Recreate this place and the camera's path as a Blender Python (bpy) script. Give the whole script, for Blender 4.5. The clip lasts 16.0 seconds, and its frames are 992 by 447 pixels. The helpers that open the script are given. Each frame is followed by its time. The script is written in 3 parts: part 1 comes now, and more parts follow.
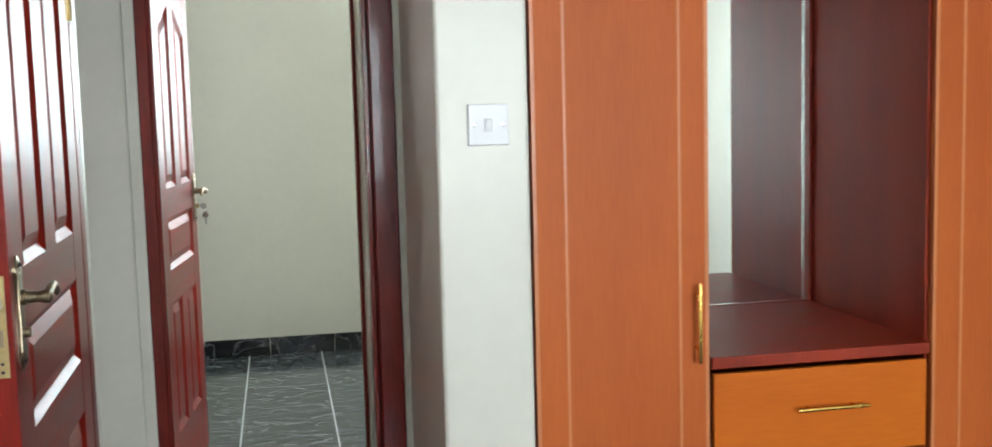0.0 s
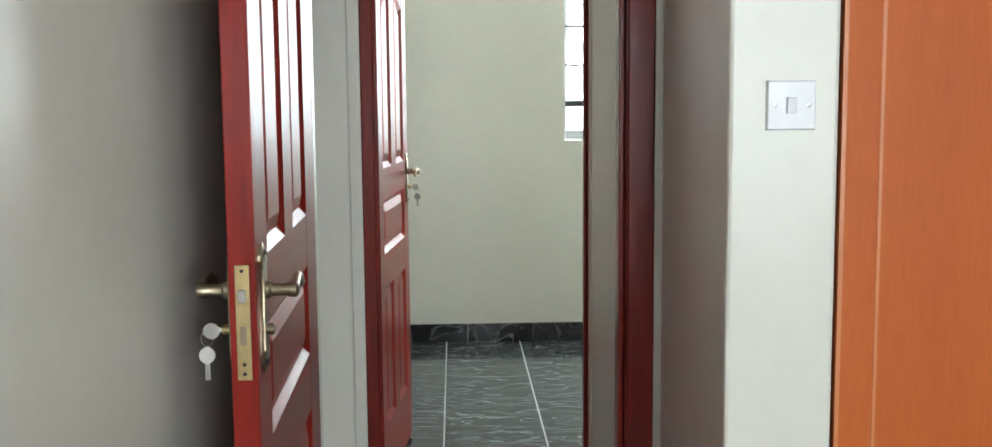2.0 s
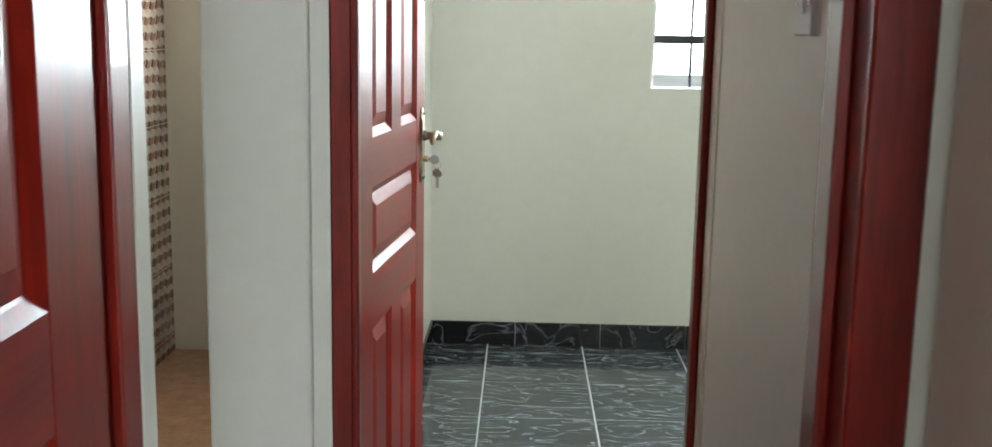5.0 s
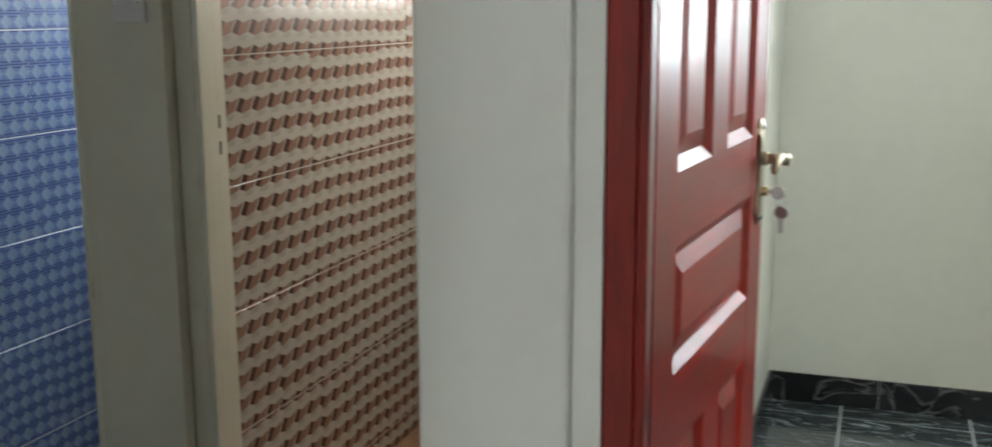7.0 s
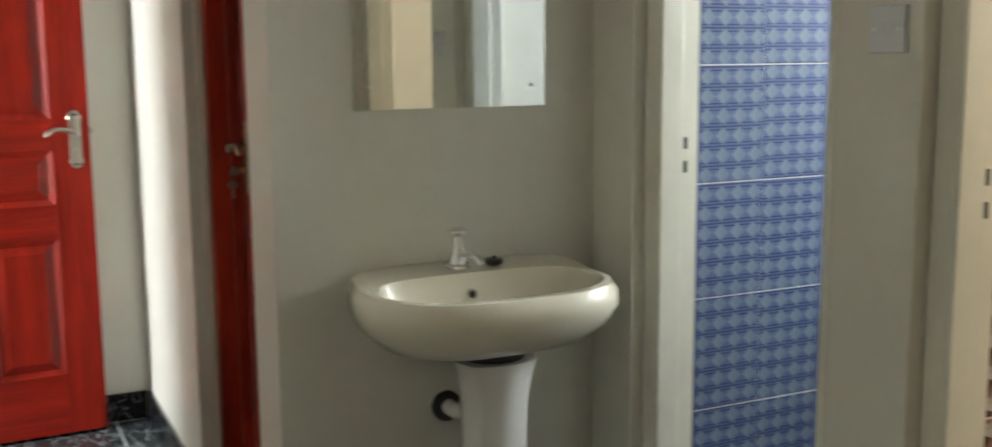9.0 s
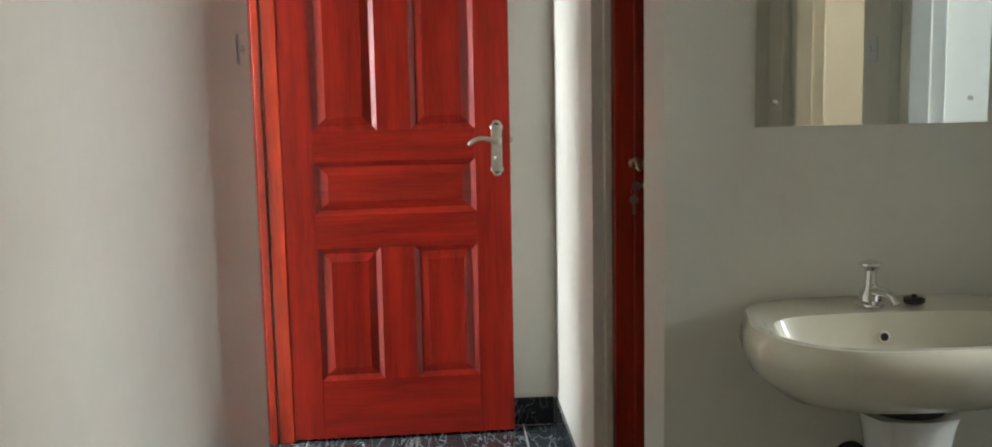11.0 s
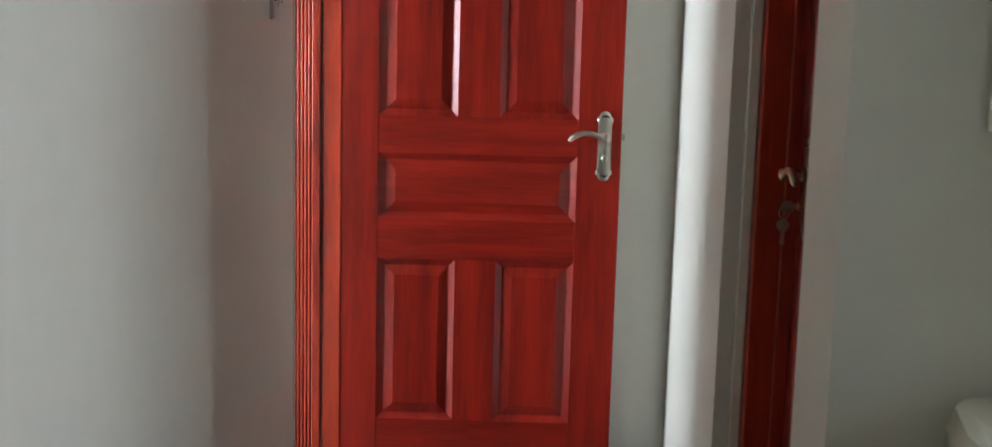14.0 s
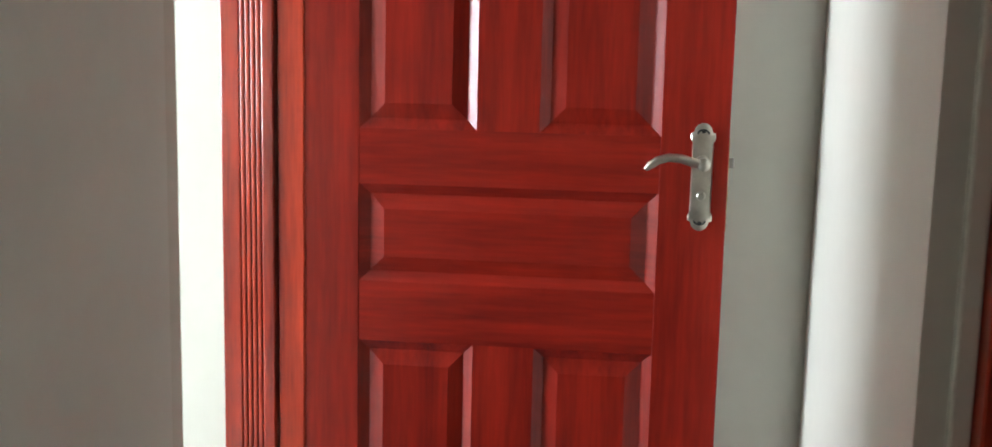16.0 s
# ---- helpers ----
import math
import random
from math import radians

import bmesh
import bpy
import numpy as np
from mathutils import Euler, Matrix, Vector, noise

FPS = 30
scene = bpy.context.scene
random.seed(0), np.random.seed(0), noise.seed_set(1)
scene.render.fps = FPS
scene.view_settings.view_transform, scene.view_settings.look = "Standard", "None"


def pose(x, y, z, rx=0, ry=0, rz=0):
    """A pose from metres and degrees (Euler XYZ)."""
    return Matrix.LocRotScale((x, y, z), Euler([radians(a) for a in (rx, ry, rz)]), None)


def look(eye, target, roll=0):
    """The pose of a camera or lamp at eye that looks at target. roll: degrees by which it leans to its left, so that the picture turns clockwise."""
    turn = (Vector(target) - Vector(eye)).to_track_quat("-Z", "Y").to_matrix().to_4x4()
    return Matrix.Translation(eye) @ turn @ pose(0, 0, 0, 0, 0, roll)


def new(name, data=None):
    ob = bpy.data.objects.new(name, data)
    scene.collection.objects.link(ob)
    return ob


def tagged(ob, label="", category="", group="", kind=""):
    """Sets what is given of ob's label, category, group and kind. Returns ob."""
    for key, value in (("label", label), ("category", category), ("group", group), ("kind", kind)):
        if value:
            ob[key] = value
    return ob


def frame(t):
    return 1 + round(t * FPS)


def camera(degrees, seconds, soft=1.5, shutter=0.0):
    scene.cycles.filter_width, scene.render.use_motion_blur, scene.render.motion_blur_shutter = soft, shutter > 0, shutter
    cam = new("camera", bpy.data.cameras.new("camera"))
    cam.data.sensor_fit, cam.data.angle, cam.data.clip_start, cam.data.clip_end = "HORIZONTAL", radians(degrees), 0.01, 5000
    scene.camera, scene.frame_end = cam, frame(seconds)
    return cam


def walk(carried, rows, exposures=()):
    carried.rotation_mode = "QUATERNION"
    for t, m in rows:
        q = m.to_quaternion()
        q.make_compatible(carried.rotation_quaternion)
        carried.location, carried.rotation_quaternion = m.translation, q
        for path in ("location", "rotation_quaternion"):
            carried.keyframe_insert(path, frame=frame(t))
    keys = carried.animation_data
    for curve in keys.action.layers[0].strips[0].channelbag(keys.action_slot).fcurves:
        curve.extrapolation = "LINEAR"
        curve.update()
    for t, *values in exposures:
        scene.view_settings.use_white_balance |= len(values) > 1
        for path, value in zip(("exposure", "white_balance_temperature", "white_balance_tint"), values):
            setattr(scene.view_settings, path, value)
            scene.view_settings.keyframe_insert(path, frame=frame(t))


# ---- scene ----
cam = camera(48.2, 16.0, shutter=0.4)
PATH = [
    (0, (0.019, -0.081, 1.431), (0.4, 1.871, 1.225), -1.5),
    (0.5, (-0.013, -0.007, 1.427), (0.249, 1.964, 1.21), -1.4),
    (1, (-0.073, 0.065, 1.425), (0.025, 2.05, 1.197), -1.5),
    (1.5, (-0.127, 0.161, 1.419), (-0.057, 2.147, 1.193), -1.0),
    (2, (-0.14, 0.26, 1.419), (-0.066, 2.246, 1.19), -0.5),
    (2.5, (-0.074, 0.433, 1.401), (-0.022, 2.418, 1.163), -0.4),
    (3, (-0.04, 0.63, 1.396), (-0.037, 2.614, 1.139), -0.1),
    (3.5, (-0.066, 0.922, 1.386), (-0.063, 2.904, 1.121), 0.2),
    (3.7, (-0.074, 1.032, 1.385), (-0.068, 3.013, 1.109), 0.2),
    (5.8, (-0.056, 2.132, 1.425), (-0.211, 4.091, 1.051), 2.2),
    (6, (-0.061, 2.208, 1.413), (-0.292, 4.159, 1.038), 1.6),
    (6.5, (-0.082, 2.431, 1.41), (-0.528, 4.342, 1.026), 0.5),
    (7, (-0.119, 2.619, 1.396), (-0.766, 4.473, 1.018), -0.2),
    (7.5, (-0.169, 2.784, 1.391), (-1.082, 4.524, 1.017), -1.2),
    (8, (-0.164, 2.883, 1.387), (-1.456, 4.375, 1.061), -1.3),
    (8.5, (-0.141, 3.06, 1.372), (-1.731, 4.233, 1.058), -0.3),
    (9, (-0.141, 3.125, 1.374), (-1.921, 3.986, 1.074), -0.5),
    (9.5, (-0.145, 3.128, 1.383), (-2.019, 3.765, 1.092), -0.9),
    (10, (-0.219, 3.17, 1.391), (-2.153, 3.586, 1.09), -1.1),
    (12.3, (-0.333, 3.371, 1.383), (-2.313, 3.235, 1.131), 0.3),
    (12.5, (-0.364, 3.375, 1.374), (-2.341, 3.214, 1.118), 0.6),
    (13, (-0.549, 3.373, 1.377), (-2.525, 3.236, 1.102), 1.1),
    (13.5, (-0.81, 3.364, 1.372), (-2.786, 3.275, 1.077), 1.6),
    (14, (-1.06, 3.363, 1.319), (-3.037, 3.256, 1.037), 1.5),
    (14.5, (-1.333, 3.456, 1.334), (-3.293, 3.204, 1.027), 1.4),
    (15, (-1.667, 3.455, 1.311), (-3.627, 3.179, 1.026), 1.4),
    (15.5, (-1.932, 3.463, 1.344), (-3.884, 3.157, 1.031), 1.5),
    (16, (-2.209, 3.453, 1.306), (-4.161, 3.136, 1.012), 1.3),
]
walk(cam, [(t, look(eye, target, roll)) for t, eye, target, roll in PATH],
     [(0, 0.05, 6250, 10), (3.5, 0.05, 6250, 10), (6, 0.25, 6200, 10), (7, 0.0, 6200, 10), (7.5, -0.15, 6300, 10), (8.5, 0.55, 6750, 10), (9.2, 0.65, 6950, 10),
      (10, 0.5, 6950, 10), (12.5, 0.5, 6250, 10), (13.5, 0.28, 6250, 10), (15, 0.18, 6400, 10), (16, 0.35, 6450, 10)])

# ---------- light ----------
world = bpy.data.worlds.new("sky")
scene.world = world
world.use_nodes = True
wn = world.node_tree.nodes
sky = wn.new("ShaderNodeTexSky")
sky.sky_type, sky.sun_disc = "NISHITA", False
sky.sun_elevation, sky.sun_rotation = radians(50), radians(101)
world.node_tree.links.new(sky.outputs[0], wn["Background"].inputs[0])
wn["Background"].inputs[1].default_value = 0.15
sun_data = bpy.data.lights.new("sun", "SUN")
sun_data.energy, sun_data.angle, sun_data.color = 3.0, radians(12), (1.0, 0.95, 0.88)
new("sun", sun_data).matrix_world = look((20, -4, 24), (0, 0, 0))


def window_light(name, eye, target, w, h, watts, color, spread=180):
    d = bpy.data.lights.new(name, "AREA")
    d.spread = radians(spread)
    d.shape, d.size, d.size_y, d.energy, d.color = "RECTANGLE", w, h, watts, color
    new(name, d).matrix_world = look(eye, target)


window_light("window_light_bedroom", (1.2, -2.72, 1.48), (1.2, 2, 1.3), 1.9, 1.15, 84, (0.92, 0.985, 1.02))
window_light("window_light_room", (1.1, 6.75, 1.7), (0.9, 3, 0.9), 1.15, 1.0, 68, (0.91, 0.995, 1.01))
window_light("window_light_toilet", (-2.05, 6.52, 1.75), (-2.05, 3, 1.0), 0.62, 0.7, 17, (0.84, 0.92, 1.0), 110)
window_light("window_light_shower", (-1.0, 6.52, 1.75), (-1.0, 3, 1.0), 0.62, 0.7, 11, (1.0, 0.92, 0.80), 150)
window_light("window_light_study", (-3.3, -0.62, 1.5), (-3.6, 3, 1.2), 1.5, 1.2, 175, (0.88, 0.97, 1.08))


# ---------- materials ----------
def material(name, base, rough=0.5, metal=0.0, scale=6.0, vary=0.12, bump=0.0, coat=0.0, second=None, stretch=None, fine=60.0, sheen=0.5):
    """Principled with two scales of variation: broad stains and fine grain, plus bump."""
    m = bpy.data.materials.new(name)
    m.use_nodes = True
    n, l = m.node_tree.nodes, m.node_tree.links
    p = n["Principled BSDF"]
    p.inputs["Metallic"].default_value = metal
    p.inputs["Specular IOR Level"].default_value = sheen
    p.inputs["Coat Weight"].default_value = coat
    p.inputs["Coat Roughness"].default_value = 0.16 if "varnish" in name else 0.06
    co = n.new("ShaderNodeTexCoord")
    mp = n.new("ShaderNodeMapping")
    mp.inputs["Scale"].default_value = stretch or (1, 1, 1)
    l.new(co.outputs["Object"], mp.inputs[0])
    a, b = n.new("ShaderNodeTexNoise"), n.new("ShaderNodeTexNoise")
    a.inputs["Scale"].default_value, b.inputs["Scale"].default_value = scale, fine
    a.inputs["Detail"].default_value, b.inputs["Detail"].default_value = 5, 4
    l.new(mp.outputs[0], a.inputs["Vector"])
    l.new(mp.outputs[0], b.inputs["Vector"])
    mix = n.new("ShaderNodeMath")
    mix.operation = "MULTIPLY_ADD"
    l.new(b.outputs["Fac"], mix.inputs[0])
    mix.inputs[1].default_value = 0.45
    l.new(a.outputs["Fac"], mix.inputs[2])
    ramp = n.new("ShaderNodeValToRGB")
    lo = second or tuple(c * (1 - vary) for c in base)
    hi = tuple(min(1, c * (1 + vary)) for c in base)
    ramp.color_ramp.elements[0].position, ramp.color_ramp.elements[1].position = 0.42, 1.0
    ramp.color_ramp.elements[0].color, ramp.color_ramp.elements[1].color = (*lo, 1), (*hi, 1)
    l.new(mix.outputs[0], ramp.inputs[0])
    l.new(ramp.outputs[0], p.inputs["Base Color"])
    rr = n.new("ShaderNodeMapRange")
    rr.inputs["To Min"].default_value, rr.inputs["To Max"].default_value = max(0.02, rough - 0.08), rough + 0.1
    l.new(a.outputs["Fac"], rr.inputs[0])
    l.new(rr.outputs[0], p.inputs["Roughness"])
    if bump:
        bp = n.new("ShaderNodeBump")
        bp.inputs["Strength"].default_value, bp.inputs["Distance"].default_value = bump, 0.004
        l.new(mix.outputs[0], bp.inputs["Height"])
        l.new(bp.outputs[0], p.inputs["Normal"])
    return m


PAINT = material("cream_wall_paint", (0.705, 0.687, 0.605), 0.34, scale=1.6, vary=0.05, bump=0.12, fine=22)
CEIL = material("white_ceiling_paint", (0.8, 0.79, 0.75), 0.7, scale=2, vary=0.04)
GLOSSWHITE = material("cream_gloss_paint", (0.74, 0.72, 0.62), 0.22, scale=5, vary=0.06, bump=0.1, fine=30)
WOOD = material("red_mahogany_varnish", (0.25, 0.013, 0.006), 0.34, sheen=0.2, scale=2.2, vary=0.3, bump=0.05, coat=0.32, second=(0.13, 0.006, 0.004), stretch=(9, 9, 0.7), fine=14)
WOODX = material("red_mahogany_varnish_cross", (0.25, 0.013, 0.006), 0.34, sheen=0.2, scale=2.2, vary=0.3, bump=0.05, coat=0.32, second=(0.13, 0.006, 0.004), stretch=(0.7, 0.7, 9), fine=14)
REEDWOOD = material("orange_red_frame_timber", (0.36, 0.030, 0.009), 0.3, sheen=0.25, scale=1.6, vary=0.4, bump=0.12, coat=0.4, second=(0.10, 0.006, 0.006), stretch=(7, 7, 0.6), fine=20)
FRAMEWOOD = material("dark_red_frame_timber", (0.20, 0.013, 0.007), 0.3, sheen=0.25, scale=1.6, vary=0.4, bump=0.12, coat=0.4, second=(0.07, 0.004, 0.004), stretch=(7, 7, 0.6), fine=20)
CHERRY = material("cherry_laminate", (0.48, 0.112, 0.020), 0.45, sheen=0.22, scale=1.2, vary=0.1, bump=0.02, coat=0.0, second=(0.40, 0.078, 0.014), stretch=(5, 5, 0.5), fine=30)
CHERRYX = material("cherry_laminate_cross", (0.60, 0.150, 0.008), 0.45, sheen=0.22, scale=1.2, vary=0.1, bump=0.02, coat=0.0, second=(0.52, 0.11, 0.007), stretch=(0.5, 5, 5), fine=30)
MAROON = material("dark_cherry_board", (0.30, 0.034, 0.012), 0.42, sheen=0.3, scale=1.5, vary=0.15, coat=0.0, second=(0.22, 0.022, 0.009), stretch=(5, 5, 0.6), fine=30)
INLAY = material("pale_inlay_line", (0.58, 0.20, 0.07), 0.35, scale=9, vary=0.1)
BRASS = material("aged_brass", (0.52, 0.40, 0.20), 0.3, metal=1, scale=40, vary=0.2, fine=200)
GOLD = material("gold_bar_metal", (0.80, 0.52, 0.14), 0.25, metal=1, scale=30, vary=0.1)
BRONZE = material("antique_bronze", (0.34, 0.28, 0.19), 0.3, metal=1, scale=40, vary=0.35, fine=150)
SATIN = material("satin_nickel", (0.52, 0.49, 0.42), 0.36, metal=1, scale=40, vary=0.12, fine=150)
STEEL = material("key_steel", (0.42, 0.40, 0.37), 0.4, metal=1, scale=50, vary=0.15)
CHROME = material("chrome", (0.82, 0.82, 0.82), 0.08, metal=1, scale=20, vary=0.03)
CERAMIC = material("ivory_ceramic", (0.76, 0.72, 0.58), 0.1, scale=4, vary=0.02, coat=0.6)
CERAMICW = material("white_ceramic", (0.80, 0.79, 0.74), 0.1, scale=4, vary=0.02, coat=0.6)
PLASTIC = material("white_plastic", (0.70, 0.70, 0.71), 0.3, scale=10, vary=0.02)
BLACK = material("black_rubber_and_shade", (0.02, 0.02, 0.02), 0.45, scale=20, vary=0.3)
GROUT = material("pale_grout", (0.42, 0.43, 0.42), 0.8, scale=40, vary=0.15)
WALLGROUT = material("white_wall_grout", (0.62, 0.60, 0.56), 0.7, scale=40, vary=0.1)
BARS = material("black_steel_bar", (0.03, 0.03, 0.035), 0.4, scale=30, vary=0.3)
# outdoor glare is put into this colour: pale ground whitens the window view
GROUND = material("glare_pale_ground", (0.42, 0.42, 0.34), 0.9, scale=0.8, vary=0.4, fine=12)
TERRAZZO = material("mixed_chip_floor", (0.30, 0.29, 0.27), 0.3, scale=18, vary=0.7, fine=45)
BROWNFLOOR = material("brown_shower_floor", (0.42, 0.25, 0.15), 0.35, scale=14, vary=0.35, fine=40)


def simple(name, base, rough, metal=0.0, transmission=0.0):
    m = bpy.data.materials.new(name)
    m.use_nodes = True
    p = m.node_tree.nodes["Principled BSDF"]
    p.inputs["Base Color"].default_value = (*base, 1)
    p.inputs["Roughness"].default_value = rough
    p.inputs["Metallic"].default_value = metal
    p.inputs["Transmission Weight"].default_value = transmission
    return m


MIRROR = simple("mirror_glass", (0.86, 0.90, 0.88), 0.015, 1.0)
GLASS = simple("window_glass", (0.95, 0.98, 0.97), 0.02, 0.0, 1.0)


def slate(name, base, vein, rough):
    """Dark polished tile with pale scratch-like veins; each tile shifted by its own random number."""
    m = bpy.data.materials.new(name)
    m.use_nodes = True
    n, l = m.node_tree.nodes, m.node_tree.links
    p = n["Principled BSDF"]
    co, info = n.new("ShaderNodeTexCoord"), n.new("ShaderNodeObjectInfo")
    mul = n.new("ShaderNodeMath")
    mul.operation = "MULTIPLY"
    mul.inputs[1].default_value = 37.0
    l.new(info.outputs["Random"], mul.inputs[0])
    add = n.new("ShaderNodeVectorMath")
    l.new(co.outputs["Object"], add.inputs[0])
    l.new(mul.outputs[0], add.inputs[1])
    mp = n.new("ShaderNodeMapping")
    mp.inputs["Rotation"].default_value = (0, 0, radians(38))
    mp.inputs["Scale"].default_value = (2.2, 9, 3)
    l.new(add.outputs[0], mp.inputs[0])
    w = n.new("ShaderNodeTexNoise")
    w.inputs["Scale"].default_value, w.inputs["Detail"].default_value, w.inputs["Distortion"].default_value = 1.6, 7, 1.4
    l.new(mp.outputs[0], w.inputs["Vector"])
    sub = n.new("ShaderNodeMath")
    sub.operation = "SUBTRACT"
    sub.inputs[1].default_value = 0.5
    l.new(w.outputs["Fac"], sub.inputs[0])
    ab = n.new("ShaderNodeMath")
    ab.operation = "ABSOLUTE"
    l.new(sub.outputs[0], ab.inputs[0])
    ramp = n.new("ShaderNodeValToRGB")
    e = ramp.color_ramp.elements
    e[0].position, e[0].color = 0.0, (*vein, 1)
    e[1].position, e[1].color = 0.018, (*base, 1)
    x = e.new(0.25)
    x.color = (*[c * 0.7 for c in base], 1)
    l.new(ab.outputs[0], ramp.inputs[0])
    l.new(ramp.outputs[0], p.inputs["Base Color"])
    p.inputs["Roughness"].default_value = rough
    bp = n.new("ShaderNodeBump")
    bp.inputs["Strength"].default_value, bp.inputs["Distance"].default_value = 0.1, 0.002
    l.new(w.outputs["Fac"], bp.inputs["Height"])
    l.new(bp.outputs[0], p.inputs["Normal"])
    return m


SLATE = slate("slate_floor_tile", (0.048, 0.060, 0.066), (0.33, 0.35, 0.36), 0.1)
SKIRT = slate("black_marbled_skirting", (0.012, 0.012, 0.014), (0.14, 0.14, 0.14), 0.14)


class Nodes:
    """Small helper to write shader arithmetic."""

    def __init__(self, m):
        self.n, self.l = m.node_tree.nodes, m.node_tree.links

    def math(self, op, a, b=0.0, c=0.0):
        k = self.n.new("ShaderNodeMath")
        k.operation = op
        for i, v in enumerate((a, b, c)):
            if isinstance(v, (int, float)):
                k.inputs[i].default_value = v
            else:
                self.l.new(v, k.inputs[i])
        return k.outputs[0]

    def blend(self, f, a, b):
        k = self.n.new("ShaderNodeMix")
        k.data_type = "RGBA"
        self.l.new(f, k.inputs[0]) if not isinstance(f, float) else None
        for i, v in ((6, a), (7, b)):
            if isinstance(v, tuple):
                k.inputs[i].default_value = (*v, 1)
            else:
                self.l.new(v, k.inputs[i])
        return k.outputs[2]


TW, TH = 0.21, 0.305  # wall tile pitch


def printed_tile(name, brown):
    """Glazed wall tile whose print is laid out in the tile's own coordinates (y along the wall, z up)."""
    m = bpy.data.materials.new(name)
    m.use_nodes = True
    q = Nodes(m)
    p = q.n["Principled BSDF"]
    co, info, sep = q.n.new("ShaderNodeTexCoord"), q.n.new("ShaderNodeObjectInfo"), q.n.new("ShaderNodeSeparateXYZ")
    q.l.new(co.outputs["Object"], sep.inputs[0])
    y, z = sep.outputs[1], sep.outputs[2]
    slip = q.math("MULTIPLY", q.math("SUBTRACT", info.outputs["Random"], 0.5), 0.016)
    z = q.math("ADD", z, slip)
    cloud = q.n.new("ShaderNodeTexNoise")
    cloud.inputs["Scale"].default_value, cloud.inputs["Detail"].default_value = 45, 4
    q.l.new(co.outputs["Object"], cloud.inputs["Vector"])
    if brown:
        rows = TH / 5
        v = q.math("FRACT", q.math("DIVIDE", z, rows))
        slant = q.math("MULTIPLY", v, 0.6)
        u = q.math("FRACT", q.math("SUBTRACT", q.math("DIVIDE", y, TW / 3), slant))
        zig = q.math("MULTIPLY", q.math("ABSOLUTE", q.math("SUBTRACT", u, 0.5)), 0.3)
        band = q.math("MULTIPLY", q.math("GREATER_THAN", v, q.math("ADD", zig, 0.18)), q.math("LESS_THAN", v, q.math("ADD", zig, 0.68)))
        dark = q.math("MULTIPLY", band, q.math("LESS_THAN", u, 0.36))
        mid = q.math("MULTIPLY", band, q.math("MULTIPLY", q.math("GREATER_THAN", u, 0.36), q.math("LESS_THAN", u, 0.92)))
        shade = q.math("MULTIPLY", q.math("LESS_THAN", v, 0.22), q.math("GREATER_THAN", u, 0.5))
        c = q.blend(shade, (0.54, 0.50, 0.45), (0.44, 0.40, 0.36))
        c = q.blend(mid, c, (0.30, 0.165, 0.12))
        c = q.blend(dark, c, (0.08, 0.032, 0.02))
    else:
        a = q.math("ABSOLUTE", q.math("SUBTRACT", q.math("FRACT", q.math("DIVIDE", y, TW / 4)), 0.5))
        b = q.math("ABSOLUTE", q.math("SUBTRACT", q.math("FRACT", q.math("DIVIDE", z, TH / 6)), 0.5))
        d = q.math("ADD", a, b)
        diamond = q.math("LESS_THAN", d, 0.45)
        half = q.math("GREATER_THAN", q.math("FRACT", q.math("DIVIDE", y, TW / 4)), 0.5)
        stripe = q.math("GREATER_THAN", q.math("FRACT", q.math("DIVIDE", z, 0.0085)), 0.62)
        low = q.math("GREATER_THAN", b, 0.27)
        c = q.blend(q.math("MULTIPLY", stripe, low), (0.085, 0.130, 0.27), (0.022, 0.036, 0.13))
        c = q.blend(diamond, c, (0.185, 0.24, 0.33))
        c = q.blend(q.math("MULTIPLY", diamond, half), c, (0.155, 0.205, 0.295))
    c2 = q.blend(q.math("MULTIPLY", cloud.outputs["Fac"], 0.12), c, (0.35, 0.33, 0.32))
    q.l.new(c2, p.inputs["Base Color"])
    p.inputs["Roughness"].default_value = 0.2
    return m


BROWNTILE = printed_tile("brown_print_tile", True)
BLUETILE = printed_tile("blue_print_tile", False)


# ---------- mesh helpers ----------
def box(bm, x0, x1, y0, y1, z0, z1, bev=0.0, seg=2):
    made = bmesh.ops.create_cube(bm, size=1)["verts"]
    for v in made:
        v.co = ((x0 + x1) / 2 + v.co.x * (x1 - x0), (y0 + y1) / 2 + v.co.y * (y1 - y0), (z0 + z1) / 2 + v.co.z * (z1 - z0))
    if bev:
        es = list({e for v in made for e in v.link_edges})
        bmesh.ops.bevel(bm, geom=es, offset=bev, segments=seg, profile=0.5, affect="EDGES")
    return bm


def boxes(*rows, bev=0.0):
    bm = bmesh.new()
    for r in rows:
        box(bm, *r, bev=bev)
    return bm


def rings(bm, loops, close_start=True, close_end=True):
    """Skin a list of equal-length closed loops."""
    rows = [[bm.verts.new(c) for c in loop] for loop in loops]
    n = len(rows[0])
    for a, b in zip(rows, rows[1:]):
        for i in range(n):
            bm.faces.new((a[i], a[(i + 1) % n], b[(i + 1) % n], b[i]))
    if close_start:
        bm.faces.new(rows[0][::-1])
    if close_end:
        bm.faces.new(rows[-1])
    return bm


